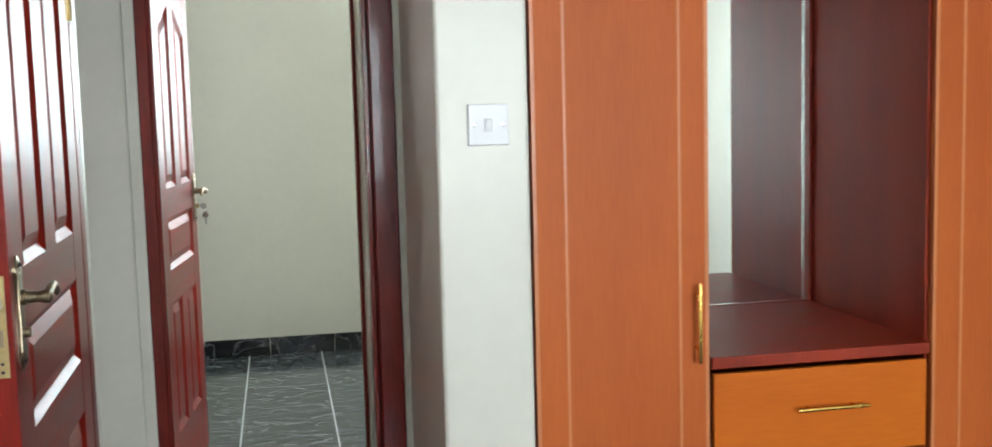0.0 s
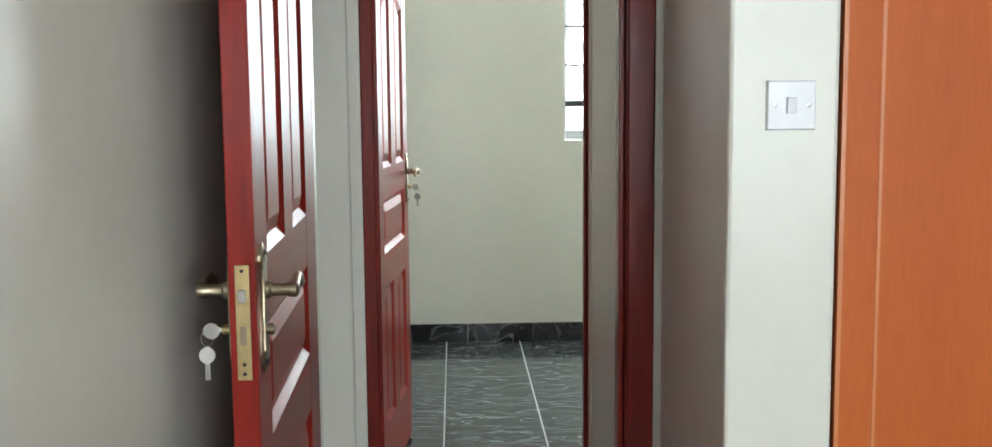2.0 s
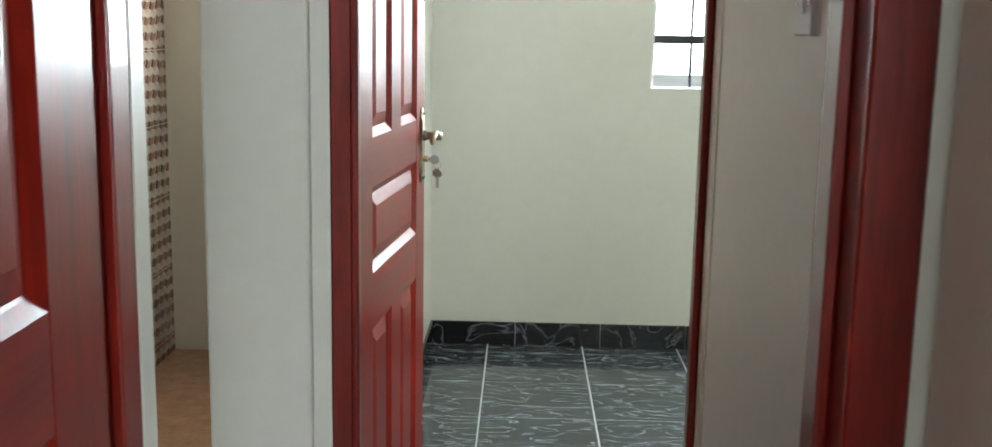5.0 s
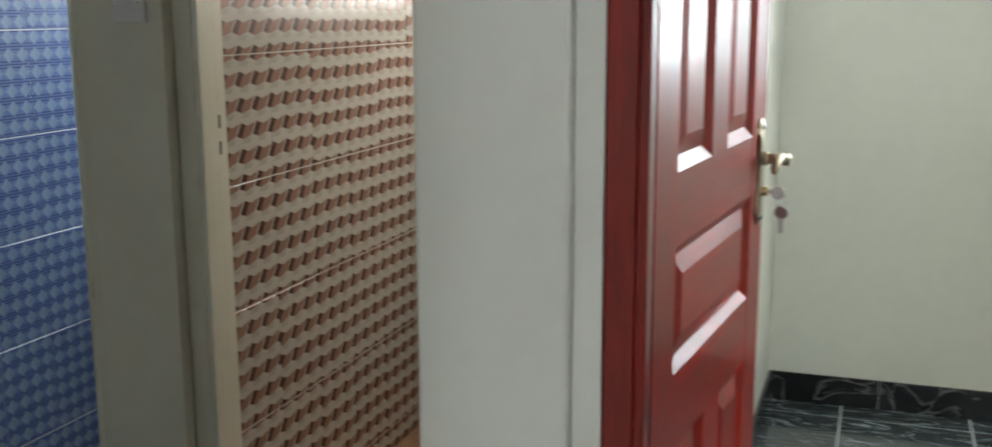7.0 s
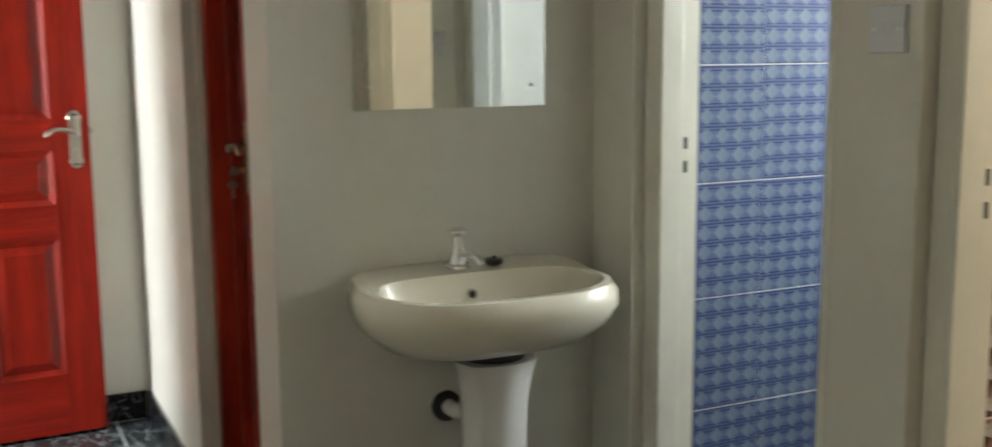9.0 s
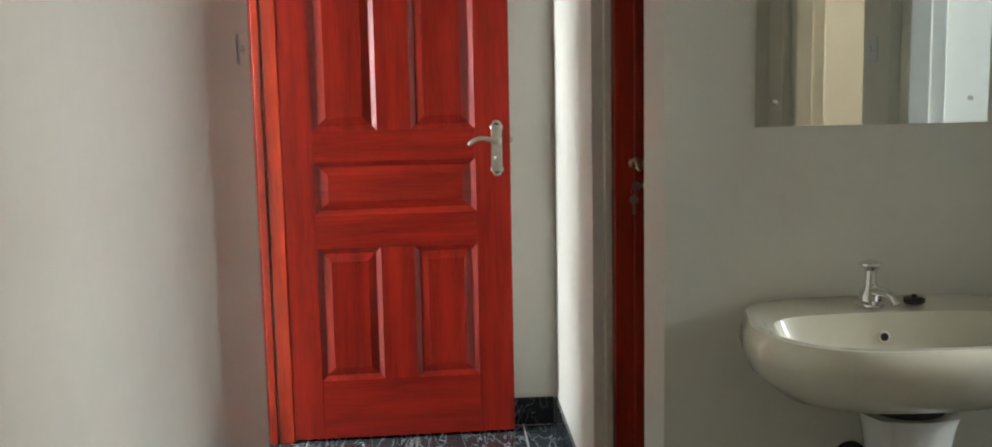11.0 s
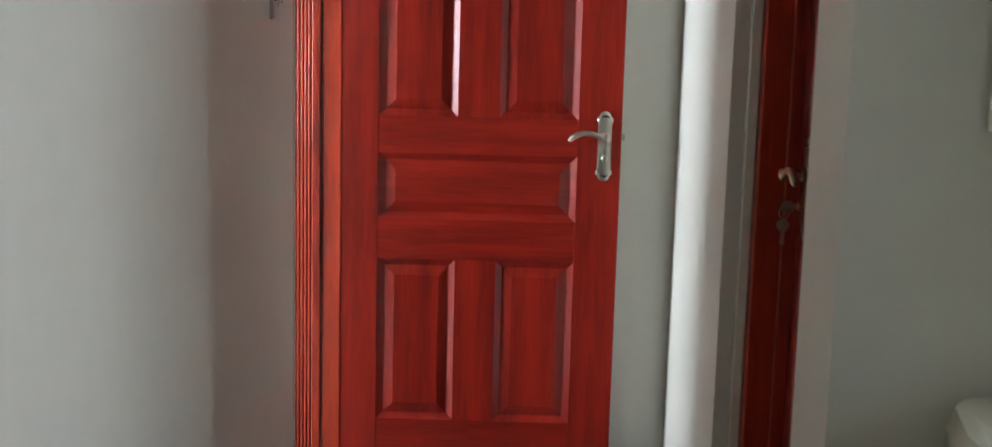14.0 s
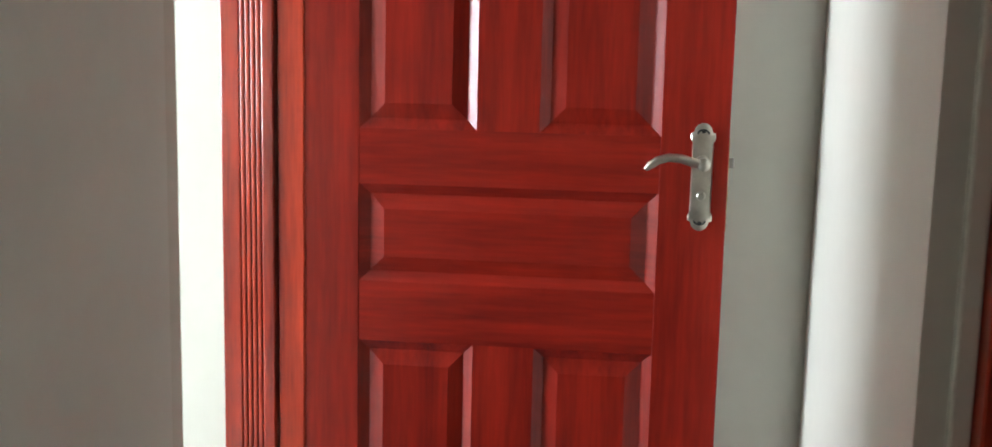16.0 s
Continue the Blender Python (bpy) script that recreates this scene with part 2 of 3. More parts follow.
def tube(points, r, n=10, squash=1.0):
    """A round bar along points; r may be a list."""
    bm = bmesh.new()
    pts = [Vector(p) for p in points]
    loops = []
    for i, p in enumerate(pts):
        d = (pts[min(i + 1, len(pts) - 1)] - pts[max(i - 1, 0)]).normalized()
        side = d.cross(Vector((0, 0, 1)))
        side = side.normalized() if side.length > 0.05 else Vector((1, 0, 0))
        up = side.cross(d)
        k = r[i] if isinstance(r, (list, tuple)) else r
        loops.append([p + side * k * math.cos(2 * math.pi * j / n) + up * k * squash * math.sin(2 * math.pi * j / n) for j in range(n)])
    return rings(bm, loops)


def turned(profile, n=24):
    """Solid of revolution about z from (radius, height) pairs."""
    return rings(bmesh.new(), [[(r * math.cos(2 * math.pi * j / n), r * math.sin(2 * math.pi * j / n), h) for j in range(n)] for r, h in profile])


def finish(name, bm, mat, smooth=False):
    bmesh.ops.recalc_face_normals(bm, faces=bm.faces)
    me = bpy.data.meshes.new(name)
    bm.to_mesh(me)
    bm.free()
    me.materials.append(mat)
    if smooth:
        me.shade_smooth()
        me.set_sharp_from_angle(angle=radians(38))
    return me


def thing(name, label, category, group="", kind="", at=None):
    ob = new(name)
    ob.empty_display_size = 0.1
    if at is not None:
        ob.matrix_world = at
    return tagged(ob, label, category, group, kind)


def part(name, bm, mat, parent, label="", smooth=False, local=None):
    ob = new(name, finish(name, bm, mat, smooth))
    ob.parent = parent
    if local is not None:
        ob.matrix_basis = local
    return tagged(ob, label)


def structure(name, bm, mat, label, category):
    return tagged(new(name, finish(name, bm, mat)), label, category, kind="structure")


# ---------- walls, floor, ceiling ----------
H, DH = 2.7, 2.12
# ground kept pale as a stand-in for the glare outside the windows
structure("ground", boxes((-60, 60, -60, 60, -0.5, -0.35)), GROUND, "ground around the house, made pale to stand in for window glare", "ground")
floor = structure("floor", boxes((-4.75, 3.4, -2.9, 6.8, -0.35, -0.0018)), GROUT, "slab with pale grout under dark floor tiles", "floor")
structure("ceiling", boxes((-4.75, 3.4, -2.9, 6.8, H, H + 0.15)), CEIL, "plain white painted ceiling", "ceiling")

# bedroom shell
structure("wall_bedroom_south", boxes((-0.72, 0.2, -2.75, -2.6, 0, H), (2.2, 3.25, -2.75, -2.6, 0, H), (0.2, 2.2, -2.75, -2.6, 0, 0.9), (0.2, 2.2, -2.75, -2.6, 2.2, H)), PAINT, "cream painted bedroom wall with a window opening", "wall")
structure("wall_bedroom_east", boxes((3.1, 3.25, -2.6, 2.82, 0, H)), PAINT, "cream painted bedroom side wall", "wall")
structure("wall_bedroom_west", boxes((-0.72, -0.60, -2.6, 2.82, 0, H)), PAINT, "smooth cream painted wall behind the open door", "wall")
structure("wall_pier", boxes((0.343, 0.540, 2.2, 2.82, 0, H), bev=0.008), PAINT, "cream painted pier with a light switch", "wall")
# wall with the bedroom door
structure("wall_door_bedroom", boxes((-0.75, -0.546, 2.82, 2.97, 0, H), (-0.546, -0.476, 2.93, 2.97, 0, H), (-0.546, -0.476, 2.82, 2.93, DH, H), (0.327, 3.25, 2.825, 2.97, 0, H), (-0.476, 0.327, 2.82, 2.97, DH, H)), PAINT, "cream painted wall around the bedroom door", "wall")
# corridor
YN = 3.96
structure("wall_corridor_end", boxes((0.312, 0.45, 2.97, YN + 0.02, 0, H)), PAINT, "narrow cream wall at the end of the passage", "wall")
structure("wall_door_room", boxes((-0.703, -0.488, YN, YN + 0.15, 0, H), bev=0.007), PAINT, "cream painted pier between shower and room doors", "wall")
structure("wall_reveal_room", boxes((-0.4875, -0.4495, YN + 0.022, YN + 0.149, 0, DH)), PAINT, "cream painted pier between shower and room doors", "wall")
structure("wall_door_room_rest", boxes((0.323, 2.6, YN + 0.021, YN + 0.15, 0, H), (-0.488, 0.323, YN + 0.005, YN + 0.145, DH, H)), PAINT, "cream painted wall around the far room door", "wall")
structure("wall_corridor_south", boxes((-3.72, -0.62, 2.44, 2.72, 0, H), (-4.30, -3.72, 2.44, 2.72, DH, H)), PAINT, "cream painted long passage wall", "wall")
structure("wall_corridor_west", boxes((-4.62, -4.47, 2.72, 3.9, 0, H)), PAINT, "cream painted wall closing the passage", "wall")
structure("wall_corridor_north", boxes((-4.47, -3.45, 3.725, 3.9, 0, H), (-3.45, -2.86, 3.785, 3.9, DH, H)), PAINT, "cream painted wall beside the store door", "wall")
structure("wall_basin", rings(bmesh.new(), [[(-2.86, 3.765, z), (-2.72, 3.785, z), (-2.72, 4.9, z), (-2.86, 4.9, z)] for z in (0, H)]), PAINT, "cream painted wall behind the washbasin", "wall")
# toilet and shower fronts
YF = 4.664
structure("wall_toilet_front", boxes((-2.72, -2.52, YF, YF + 0.17, 0, H), (-1.795, -1.59, YF, YF + 0.17, 0, H), (-2.52, -1.795, YF, YF + 0.17, DH, H), (-1.59, -0.75, YF, YF + 0.17, DH, H), (-0.75, -0.47, YF, YF + 0.17, 0, H)), PAINT, "cream painted wall with toilet and shower doorways", "wall")
structure("wall_toilet_west", boxes((-2.66, -2.483, YF + 0.17, 6.4, 0, H)), PAINT, "wall of the toilet behind blue tiles", "wall")
structure("wall_toilet_shower", boxes((-1.70, -1.562, YF + 0.17, 6.4, 0, H)), PAINT, "wall between toilet and shower behind tiles", "wall")
structure("wall_toilet_north", boxes((-2.8, -2.4, 6.4, 6.55, 0, H), (-1.7, -1.35, 6.4, 6.55, 0, H), (-0.65, -0.5, 6.4, 6.55, 0, H), (-2.4, -1.7, 6.4, 6.55, 0, 1.35), (-2.4, -1.7, 6.4, 6.55, 2.15, H), (-1.35, -0.65, 6.4, 6.55, 0, 1.35), (-1.35, -0.65, 6.4, 6.55, 2.15, H)), PAINT, "outer wall of toilet and shower with small windows", "wall")
# far room
structure("wall_room_west", boxes((-0.57, -0.456, YN + 0.15, 6.6, 0, H)), PAINT, "cream painted wall of the far room", "wall")
structure("wall_room_north", boxes((-0.57, 0.49, 6.6, 6.75, 0, H), (1.72, 2.75, 6.6, 6.75, 0, H), (0.49, 1.72, 6.6, 6.75, 0, 1.15), (0.49, 1.72, 6.6, 6.75, 2.25, H)), PAINT, "cream painted wall with a barred window opening", "wall")
structure("wall_room_east", boxes((2.6, 2.75, YN + 0.02, 6.6, 0, H)), PAINT, "cream painted wall of the far room", "wall")
# room behind the red passage door
structure("wall_study_west", boxes((-4.62, -4.34, -0.5, 2.72, 0, H)), PAINT, "white painted wall beside the red door", "wall")
structure("wall_study_south", boxes((-4.62, -4.05, -0.65, -0.5, 0, H), (-2.55, -0.62, -0.65, -0.5, 0, H), (-4.05, -2.55, -0.65, -0.5, 0, 0.9), (-4.05, -2.55, -0.65, -0.5, 2.1, H)), PAINT, "cream painted wall with a window opening", "wall")
structure("wall_reveal", boxes((-4.34, -4.325, 2.44, 2.545, 0, DH)), PAINT, "white plastered door reveal", "wall")
structure("wall_store_back", boxes((-4.62, -2.80, 4.75, 4.9, 0, H)), PAINT, "back wall of the closed store", "wall")
structure("wall_store_west", boxes((-4.62, -4.47, 3.9, 4.75, 0, H)), PAINT, "side wall of the closed store", "wall")


# ---------- windows ----------
def window(name, x0, x1, y0, y1, z0, z1, label, cols, rows_, bars=True):
    w = thing(name, label, "window", kind="structure")
    t, ym = 0.014, (y0 + y1) / 2
    fr = boxes((x0, x0 + t, ym - 0.02, ym + 0.02, z0, z1), (x1 - t, x1, ym - 0.02, ym + 0.02, z0, z1), (x0 + t, x1 - t, ym - 0.02, ym + 0.02, z0, z0 + t), (x0 + t, x1 - t, ym - 0.02, ym + 0.02, z1 - t, z1))
    part("window_frame", fr, PLASTIC, w, "thin pale steel frame")
    part("window_sill", boxes((x0, x1, y0 + 0.002, ym - 0.02, z0, z0 + 0.012)), PAINT, w, "cream plastered sill")
    pane = part("pane", boxes((x0 + t, x1 - t, ym + 0.003, ym + 0.007, z0 + t, z1 - t)), GLASS, w, "clear window glass")
    pane.visible_shadow = False
    for i in range(1, cols):
        x = x0 + (x1 - x0) * i / cols
        part("bar", boxes((x - 0.006, x + 0.006, ym - 0.012, ym, z0 + t, z1 - t)), BARS, w)
    for j in range(1, rows_):
        z = z0 + (z1 - z0) * j / rows_
        k = 0.018 if j == 1 else 0.007
        part("bar", boxes((x0 + t, x1 - t, ym - 0.014, ym - 0.001, z - k, z + k)), BARS, w)
    return w


window("window_1", 0.49, 1.72, 6.6, 6.75, 1.15, 2.25, "steel window with black burglar bars and clear glass", 7, 5)
window("window_2", 0.2, 2.2, -2.75, -2.6, 0.9, 2.2, "wide steel bedroom window with black bars", 4, 2)
window("window_3", -2.4, -1.7, 6.4, 6.55, 1.35, 2.15, "small steel toilet window", 2, 2)
window("window_4", -1.35, -0.65, 6.4, 6.55, 1.35, 2.15, "small steel shower window", 2, 2)
window("window_5", -4.05, -2.55, -0.65, -0.5, 0.9, 2.1, "steel window of the side room", 4, 2)


# ---------- door frames ----------
def jamb(bm, x0, x1, y0, y1, inner, z1=DH, grooves=0):
    """Upright frame post; inner = +1 when the inner face looks to +x. A stop bead and fine grooves run along that face."""
    box(bm, x0, x1, y0, y1, 0, z1, bev=0.003, seg=1)
    return bm


def door_frame(name, xl0, xl1, xr0, xr1, y0, y1, mat, label, stop=0.0):
    f = thing(name, label, "door frame", kind="structure")
    for a, b, s in ((xl0, xl1, 1), (xr0, xr1, -1)):
        part("post", jamb(bmesh.new(), a, b, y0, y1, s), mat, f)
        e = b if s > 0 else a
        if stop:
            part("stop_bead", boxes((min(e, e + s * 0.014), max(e, e + s * 0.014), y0 + (0.055 if stop > 0 else 0.0), y1 - (0.0 if stop > 0 else 0.055), 0, DH - 0.05), bev=0.003), mat, f)
    part("head", boxes((xl1, xr0, y0, y1, DH - 0.055, DH), bev=0.003), mat, f)
    return f


door_frame("door_frame_1", -0.545, -0.49, 0.263, 0.325, 2.815, 2.925, FRAMEWOOD, "red stained timber frame of the bedroom door", 1)
door_frame("door_frame_2", -0.449, -0.406, 0.311, 0.3225, YN + 0.025, YN + 0.12, FRAMEWOOD, "red stained timber frame of the far room door", -1)
door_frame("door_frame_4", -3.449, -3.404, -2.906, -2.861, 3.783, 3.895, REEDWOOD, "red stained timber frame of the store door", 1)
door_frame("door_frame_5", -2.519, -2.461, -1.85, -1.796, YF + 0.035, YF + 0.155, GLOSSWHITE, "cream painted timber frame of the toilet doorway", -1)
door_frame("door_frame_6", -1.589, -1.54, -0.80, -0.751, YF + 0.035, YF + 0.155, GLOSSWHITE, "cream painted timber frame of the shower doorway", -1)
for nm, x in (("toilet", -2.461), ("shower", -1.54)):
    sp = thing("strike_plate", "small painted-over strike plate on the " + nm + " frame", "strike plate", group="strike plates")
    part("plate", boxes((x, x + 0.0025, YF + 0.105, YF + 0.13, 1.04, 1.20), bev=0.001), GLOSSWHITE, sp)
    # the plate is not cut: black patches give the shade of its slots
    for z0, z1 in ((1.135, 1.165), (1.075, 1.105)):
        part("slot", boxes((x + 0.002, x + 0.0035, YF + 0.111, YF + 0.123, z0, z1)), BLACK, sp, "black patch standing for the shade inside the latch slot")
structure("trim_store", boxes((-3.475, -3.436, 3.758, 3.782, 0, DH), bev=0.004), GLOSSWHITE, "cracked white plaster bead beside the store frame", "trim")
# this cream strip is added: its edge draws the passage wall's dark crack line
structure("crack_line_strip", boxes((0.309, 0.318, 3.885, 3.948, 0, DH), bev=0.003), GLOSSWHITE, "cream strip added to draw a dark crack line beside the far room frame", "trim")
# frame of the passage door: one far post with fine reeded grooves
f3 = thing("door_frame_3", "orange red timber frame with reeded grooves", "door frame", kind="structure")
XR = -4.322
part("post", boxes((XR - 0.06, XR, 2.545, 2.585, 0, DH), bev=0.003), REEDWOOD, f3, "plain outer strip")
for k in range(4):
    part("reed", boxes((XR - 0.06, XR + 0.001, 2.5865 + k * 0.011, 2.5955 + k * 0.011, 0, DH), bev=0.0025), REEDWOOD, f3)
part("post", boxes((XR - 0.06, XR + 0.004, 2.631, 2.659, 0, DH), bev=0.004), REEDWOOD, f3, "inner frame strip")
part("hinge_strip", boxes((XR - 0.06, XR - 0.002, 2.663, 2.72, 0, DH), bev=0.004), REEDWOOD, f3, "orange timber hinge strip")
part("post", boxes((-3.77, -3.722, 2.60, 2.715, 0, DH), bev=0.004), GLOSSWHITE, f3, "cream painted near post")
part("head", boxes((XR, -3.77, 2.60, 2.715, DH - 0.055, DH - 0.001)), REEDWOOD, f3)


# ---------- panelled doors ----------
def inset(poly, d):
    """Shrink a convex counter-clockwise polygon by d."""
    out, n = [], len(poly)
    for i in range(n):
        a, b, c = (Vector(poly[(i + k) % n]) for k in (-1, 0, 1))
        u, v = (b - a).normalized(), (c - b).normalized()
        n1, n2 = Vector((-u.y, u.x)), Vector((-v.y, v.x))
        out.append(tuple(b + (n1 + n2) * (d / (1 + n1.dot(n2)))))
    return out


def prism(poly, t):
    """Polygon in (x, z), thickness along y about 0."""
    return rings(bmesh.new(), [[(x, -t / 2, z) for x, z in poly], [(x, t / 2, z) for x, z in poly]])


def panel_mesh(poly, t):
    """Raised and fielded panel: sloped moulding, groove, bevel and flat field, alike on both faces."""
    steps = ((0.0, 0.0), (0.016, -0.010), (0.020, -0.012), (0.050, -0.003))
    loops = [[(x, -(t / 2 + h), z) for x, z in inset(poly, d)] for d, h in steps[::-1]]
    loops += [[(x, t / 2 + h, z) for x, z in inset(poly, d)] for d, h in steps]
    return rings(bmesh.new(), loops)


def plate_outline(w, h, n=7):
    """Door plate: straight sides, small shoulders and round ends."""
    pts = []
    for s in (1, -1):
        cz = s * (h / 2 - w * 0.5)
        pts += [(s * w / 2, cz - s * 0.012), (s * (w / 2 + 0.004), cz - s * 0.006), (s * (w / 2 + 0.003), cz + s * 0.002)]
        for i in range(n + 1):
            a = math.pi * i / n
            pts.append((s * math.cos(a) * w * 0.43, cz + s * (0.004 + math.sin(a) * w * 0.43)))
        pts += [(-s * (w / 2 + 0.003), cz + s * 0.002), (-s * (w / 2 + 0.004), cz - s * 0.006), (-s * w / 2, cz - s * 0.012)]
    return pts


def handle_set(leaf, x, z, side, t, way, mat, keys, plate_h=0.205):
    """Back plate with lever on one face; side -1 or +1 of the leaf, lever pointing along x by way."""
    y = side * t / 2
    out = plate_outline(0.040, plate_h)
    def ring(k, d):
        return [(x + a * k, y + side * d, z + b * k) for a, b in out]
    plate = part("handle_plate", rings(bmesh.new(), [ring(1, 0), ring(1, 0.004), ring(0.9, 0.0075)]), mat, leaf, "metal plate with scalloped ends", smooth=True)
    zl = z + 0.028
    boss = turned(((0.0145, 0), (0.0145, 0.008), (0.011, 0.012), (0.010, 0.034), (0.0125, 0.038), (0.0125, 0.050), (0.006, 0.054)), 16)
    part("boss", boss, mat, plate, smooth=True, local=Matrix.Translation((x, y + side * 0.006, zl)) @ Euler((radians(-90 * side), 0, 0)).to_matrix().to_4x4())
    d = y + side * 0.050
    lever = tube([(x + way * a, d, zl + b) for a, b in ((-0.006, 0), (0.015, 0.002), (0.04, 0.010), (0.065, 0.012), (0.085, 0.006), (0.10, -0.004), (0.108, -0.012))], [0.008, 0.009, 0.0085, 0.008, 0.008, 0.008, 0.004], 12)
    part("lever", lever, mat, plate, "curved lever handle", smooth=True)
    for s in (1, -1):
        part("screw", turned(((0.004, 0), (0.004, 0.0015), (0.002, 0.002)), 10), BLACK, plate, local=Matrix.Translation((x, y + side * 0.0075, z + s * plate_h * 0.43)) @ Euler((radians(-90 * side), 0, 0)).to_matrix().to_4x4())
    for s in (1, -1):
        arc = [(x + 0.011 * math.cos(a), y + side * 0.0074, z + s * (plate_h * 0.40 + 0.009 * math.sin(a))) for a in [math.pi * i / 8 for i in range(9)]]
        part("scroll", tube(arc, [0.0006] + [0.0022] * 7 + [0.0006], 6), BLACK, plate, "dark patinated scroll on the plate end", smooth=True)
    zc = z - 0.035
    part("key_cylinder", turned(((0.009, 0), (0.009, 0.012), (0.007, 0.014)), 16), BRASS if keys else mat, plate, smooth=True, local=Matrix.Translation((x, y + side * 0.006, zc)) @ Euler((radians(-90 * side), 0, 0)).to_matrix().to_4x4())
    if keys:
        key = bmesh.new()
        yy = y + side * 0.008
        box(key, x - 0.001, x + 0.001, min(yy, yy + side * 0.02), max(yy, yy + side * 0.02), zc - 0.004, zc + 0.004)
        bmesh.ops.create_cone(key, cap_ends=True, segments=18, radius1=0.013, radius2=0.013, depth=0.0022, matrix=Matrix.Translation((x, yy + side * 0.030, zc - 0.002)) @ Euler((0, radians(90), 0)).to_matrix().to_4x4())
        part("key", key, STEEL, plate, "small steel key in the lock", smooth=True)
        ring_pts = [(x, yy + side * 0.037 + 0.010 * math.cos(a), zc - 0.015 + 0.012 * math.sin(a)) for a in [i * math.pi / 6 for i in range(12)]]
        kk = tube(ring_pts + ring_pts[:1], 0.0009, 6)
        bmesh.ops.create_cone(kk, cap_ends=True, segments=18, radius1=0.013, radius2=0.013, depth=0.0022, matrix=Matrix.Translation((x + 0.004, yy + side * 0.037, zc - 0.040)) @ Euler((0, radians(80), 0)).to_matrix().to_4x4())
        box(kk, x + 0.003, x + 0.005, yy + side * 0.037 - 0.004, yy + side * 0.037 + 0.004, zc - 0.080, zc - 0.050)
        part("key", kk, STEEL, plate, "spare key hanging on a ring", smooth=True)


def panelled_door(name, w, m, label, mat, way_keys, plate_z=1.09, lift=0.012, inset_x=0.050):
    """Leaf from the hinge at x=0 to the free edge at x=w, faces to -y and +y. way_keys: (keys on -y, keys on +y)."""
    leaf = thing(name, label, "door", at=m)
    t, hgt = 0.042, 2.05
    s, k = 0.130 * w / 0.85, 0.1225 * w / 0.85
    mid0, mid1 = w / 2 - k / 2, w / 2 + k / 2
    z0, z1, z2, z3, z4 = 0.235, 0.735, 0.858, 1.055, 1.165
    ts, tc = 1.76, 1.86
    part("stile", boxes((0, s, -t / 2, t / 2, lift, hgt), bev=0.002), WOOD, leaf)
    part("stile", boxes((w - s, w, -t / 2, t / 2, lift, hgt), bev=0.002), WOOD, leaf)
    tt = t - 0.0012
    for a, b in ((lift, z0), (z1, z2), (z3, z4)):
        part("rail", prism([(s, a), (w - s, a), (w - s, b), (s, b)], tt), WOODX, leaf)
    part("rail", prism([(s, ts), (mid0, tc), (mid1, tc), (w - s, ts), (w - s, hgt), (s, hgt)], tt), WOODX, leaf, "top rail with sloping shoulders")
    part("mullion", prism([(mid0, z0), (mid1, z0), (mid1, z1), (mid0, z1)], tt), WOOD, leaf)
    part("mullion", prism([(mid0, z4), (mid1, z4), (mid1, tc), (mid0, tc)], tt), WOOD, leaf)
    for poly in ([(s, z0), (mid0, z0), (mid0, z1), (s, z1)], [(mid1, z0), (w - s, z0), (w - s, z1), (mid1, z1)],
                 [(s, z4), (mid0, z4), (mid0, tc), (s, ts)], [(mid1, z4), (w - s, z4), (w - s, ts), (mid1, tc)]):
        part("panel", panel_mesh(poly, tt), WOOD, leaf, "raised panel with bevelled edges")
    part("panel", panel_mesh([(s, z2), (w - s, z2), (w - s, z3), (s, z3)], tt), WOODX, leaf, "wide raised middle panel")
    for side, keys in ((-1, way_keys[0]), (1, way_keys[1])):
        handle_set(leaf, w - inset_x, plate_z, side, t, -1, mat, keys)
    lock = part("lock_face", boxes((w - 0.0005, w + 0.002, -0.011, 0.011, plate_z - 0.105, plate_z + 0.075), bev=0.0008), BRASS, leaf, "brass lock face plate")
    part("latch", boxes((w + 0.0015, w + 0.012, -0.006, 0.006, plate_z + 0.018, plate_z + 0.038), bev=0.002), STEEL, lock, "latch bolt")
    part("bolt", boxes((w + 0.0015, w + 0.003, -0.005, 0.005, plate_z - 0.05, plate_z - 0.02)), BRONZE, lock)
    for z in (-0.095, -0.08, 0.066):
        part("screw", turned(((0.0032, 0), (0.0028, 0.0012)), 8), BLACK, lock, local=Matrix.Translation((w + 0.002, 0, plate_z + z)) @ Euler((0, radians(90), 0)).to_matrix().to_4x4())
    for z in (0.36, 1.72):
        hg = boxes((-0.0015, 0.022, t / 2 - 0.001, t / 2 + 0.0012, z - 0.05, z + 0.05))
        bmesh.ops.create_cone(hg, cap_ends=True, segments=10, radius1=0.006, radius2=0.006, depth=0.1, matrix=Matrix.Translation((-0.002, t / 2 + 0.004, z)))
        part("hinge", hg, BRASS, leaf, "brass butt hinge")
    return leaf


def leaf_pose(hinge, free):
    a = math.degrees(math.atan2(free[1] - hinge[1], free[0] - hinge[0]))
    return pose(hinge[0], hinge[1], 0, 0, 0, a)


panelled_door("bedroom_door", 0.85, leaf_pose((-0.487, 2.800), (-0.467, 1.95)), "open glossy dark red panelled door with brass lock", BRONZE, (True, False))
panelled_door("room_door", 0.724, leaf_pose((-0.424, 4.092), (-0.352, 4.812)), "open glossy red panelled door with keys in lock", BRONZE, (True, False))
panelled_door("passage_door", 0.85, leaf_pose((-4.347, 2.70), (-4.385, 3.55)), "red mahogany panelled door standing open with nickel handle", SATIN, (False, False))
panelled_door("store_door", 0.492, leaf_pose((-2.909, 3.887), (-3.401, 3.887)), "closed narrow dark red panelled door with keys", BRONZE, (False, True), inset_x=0.100)


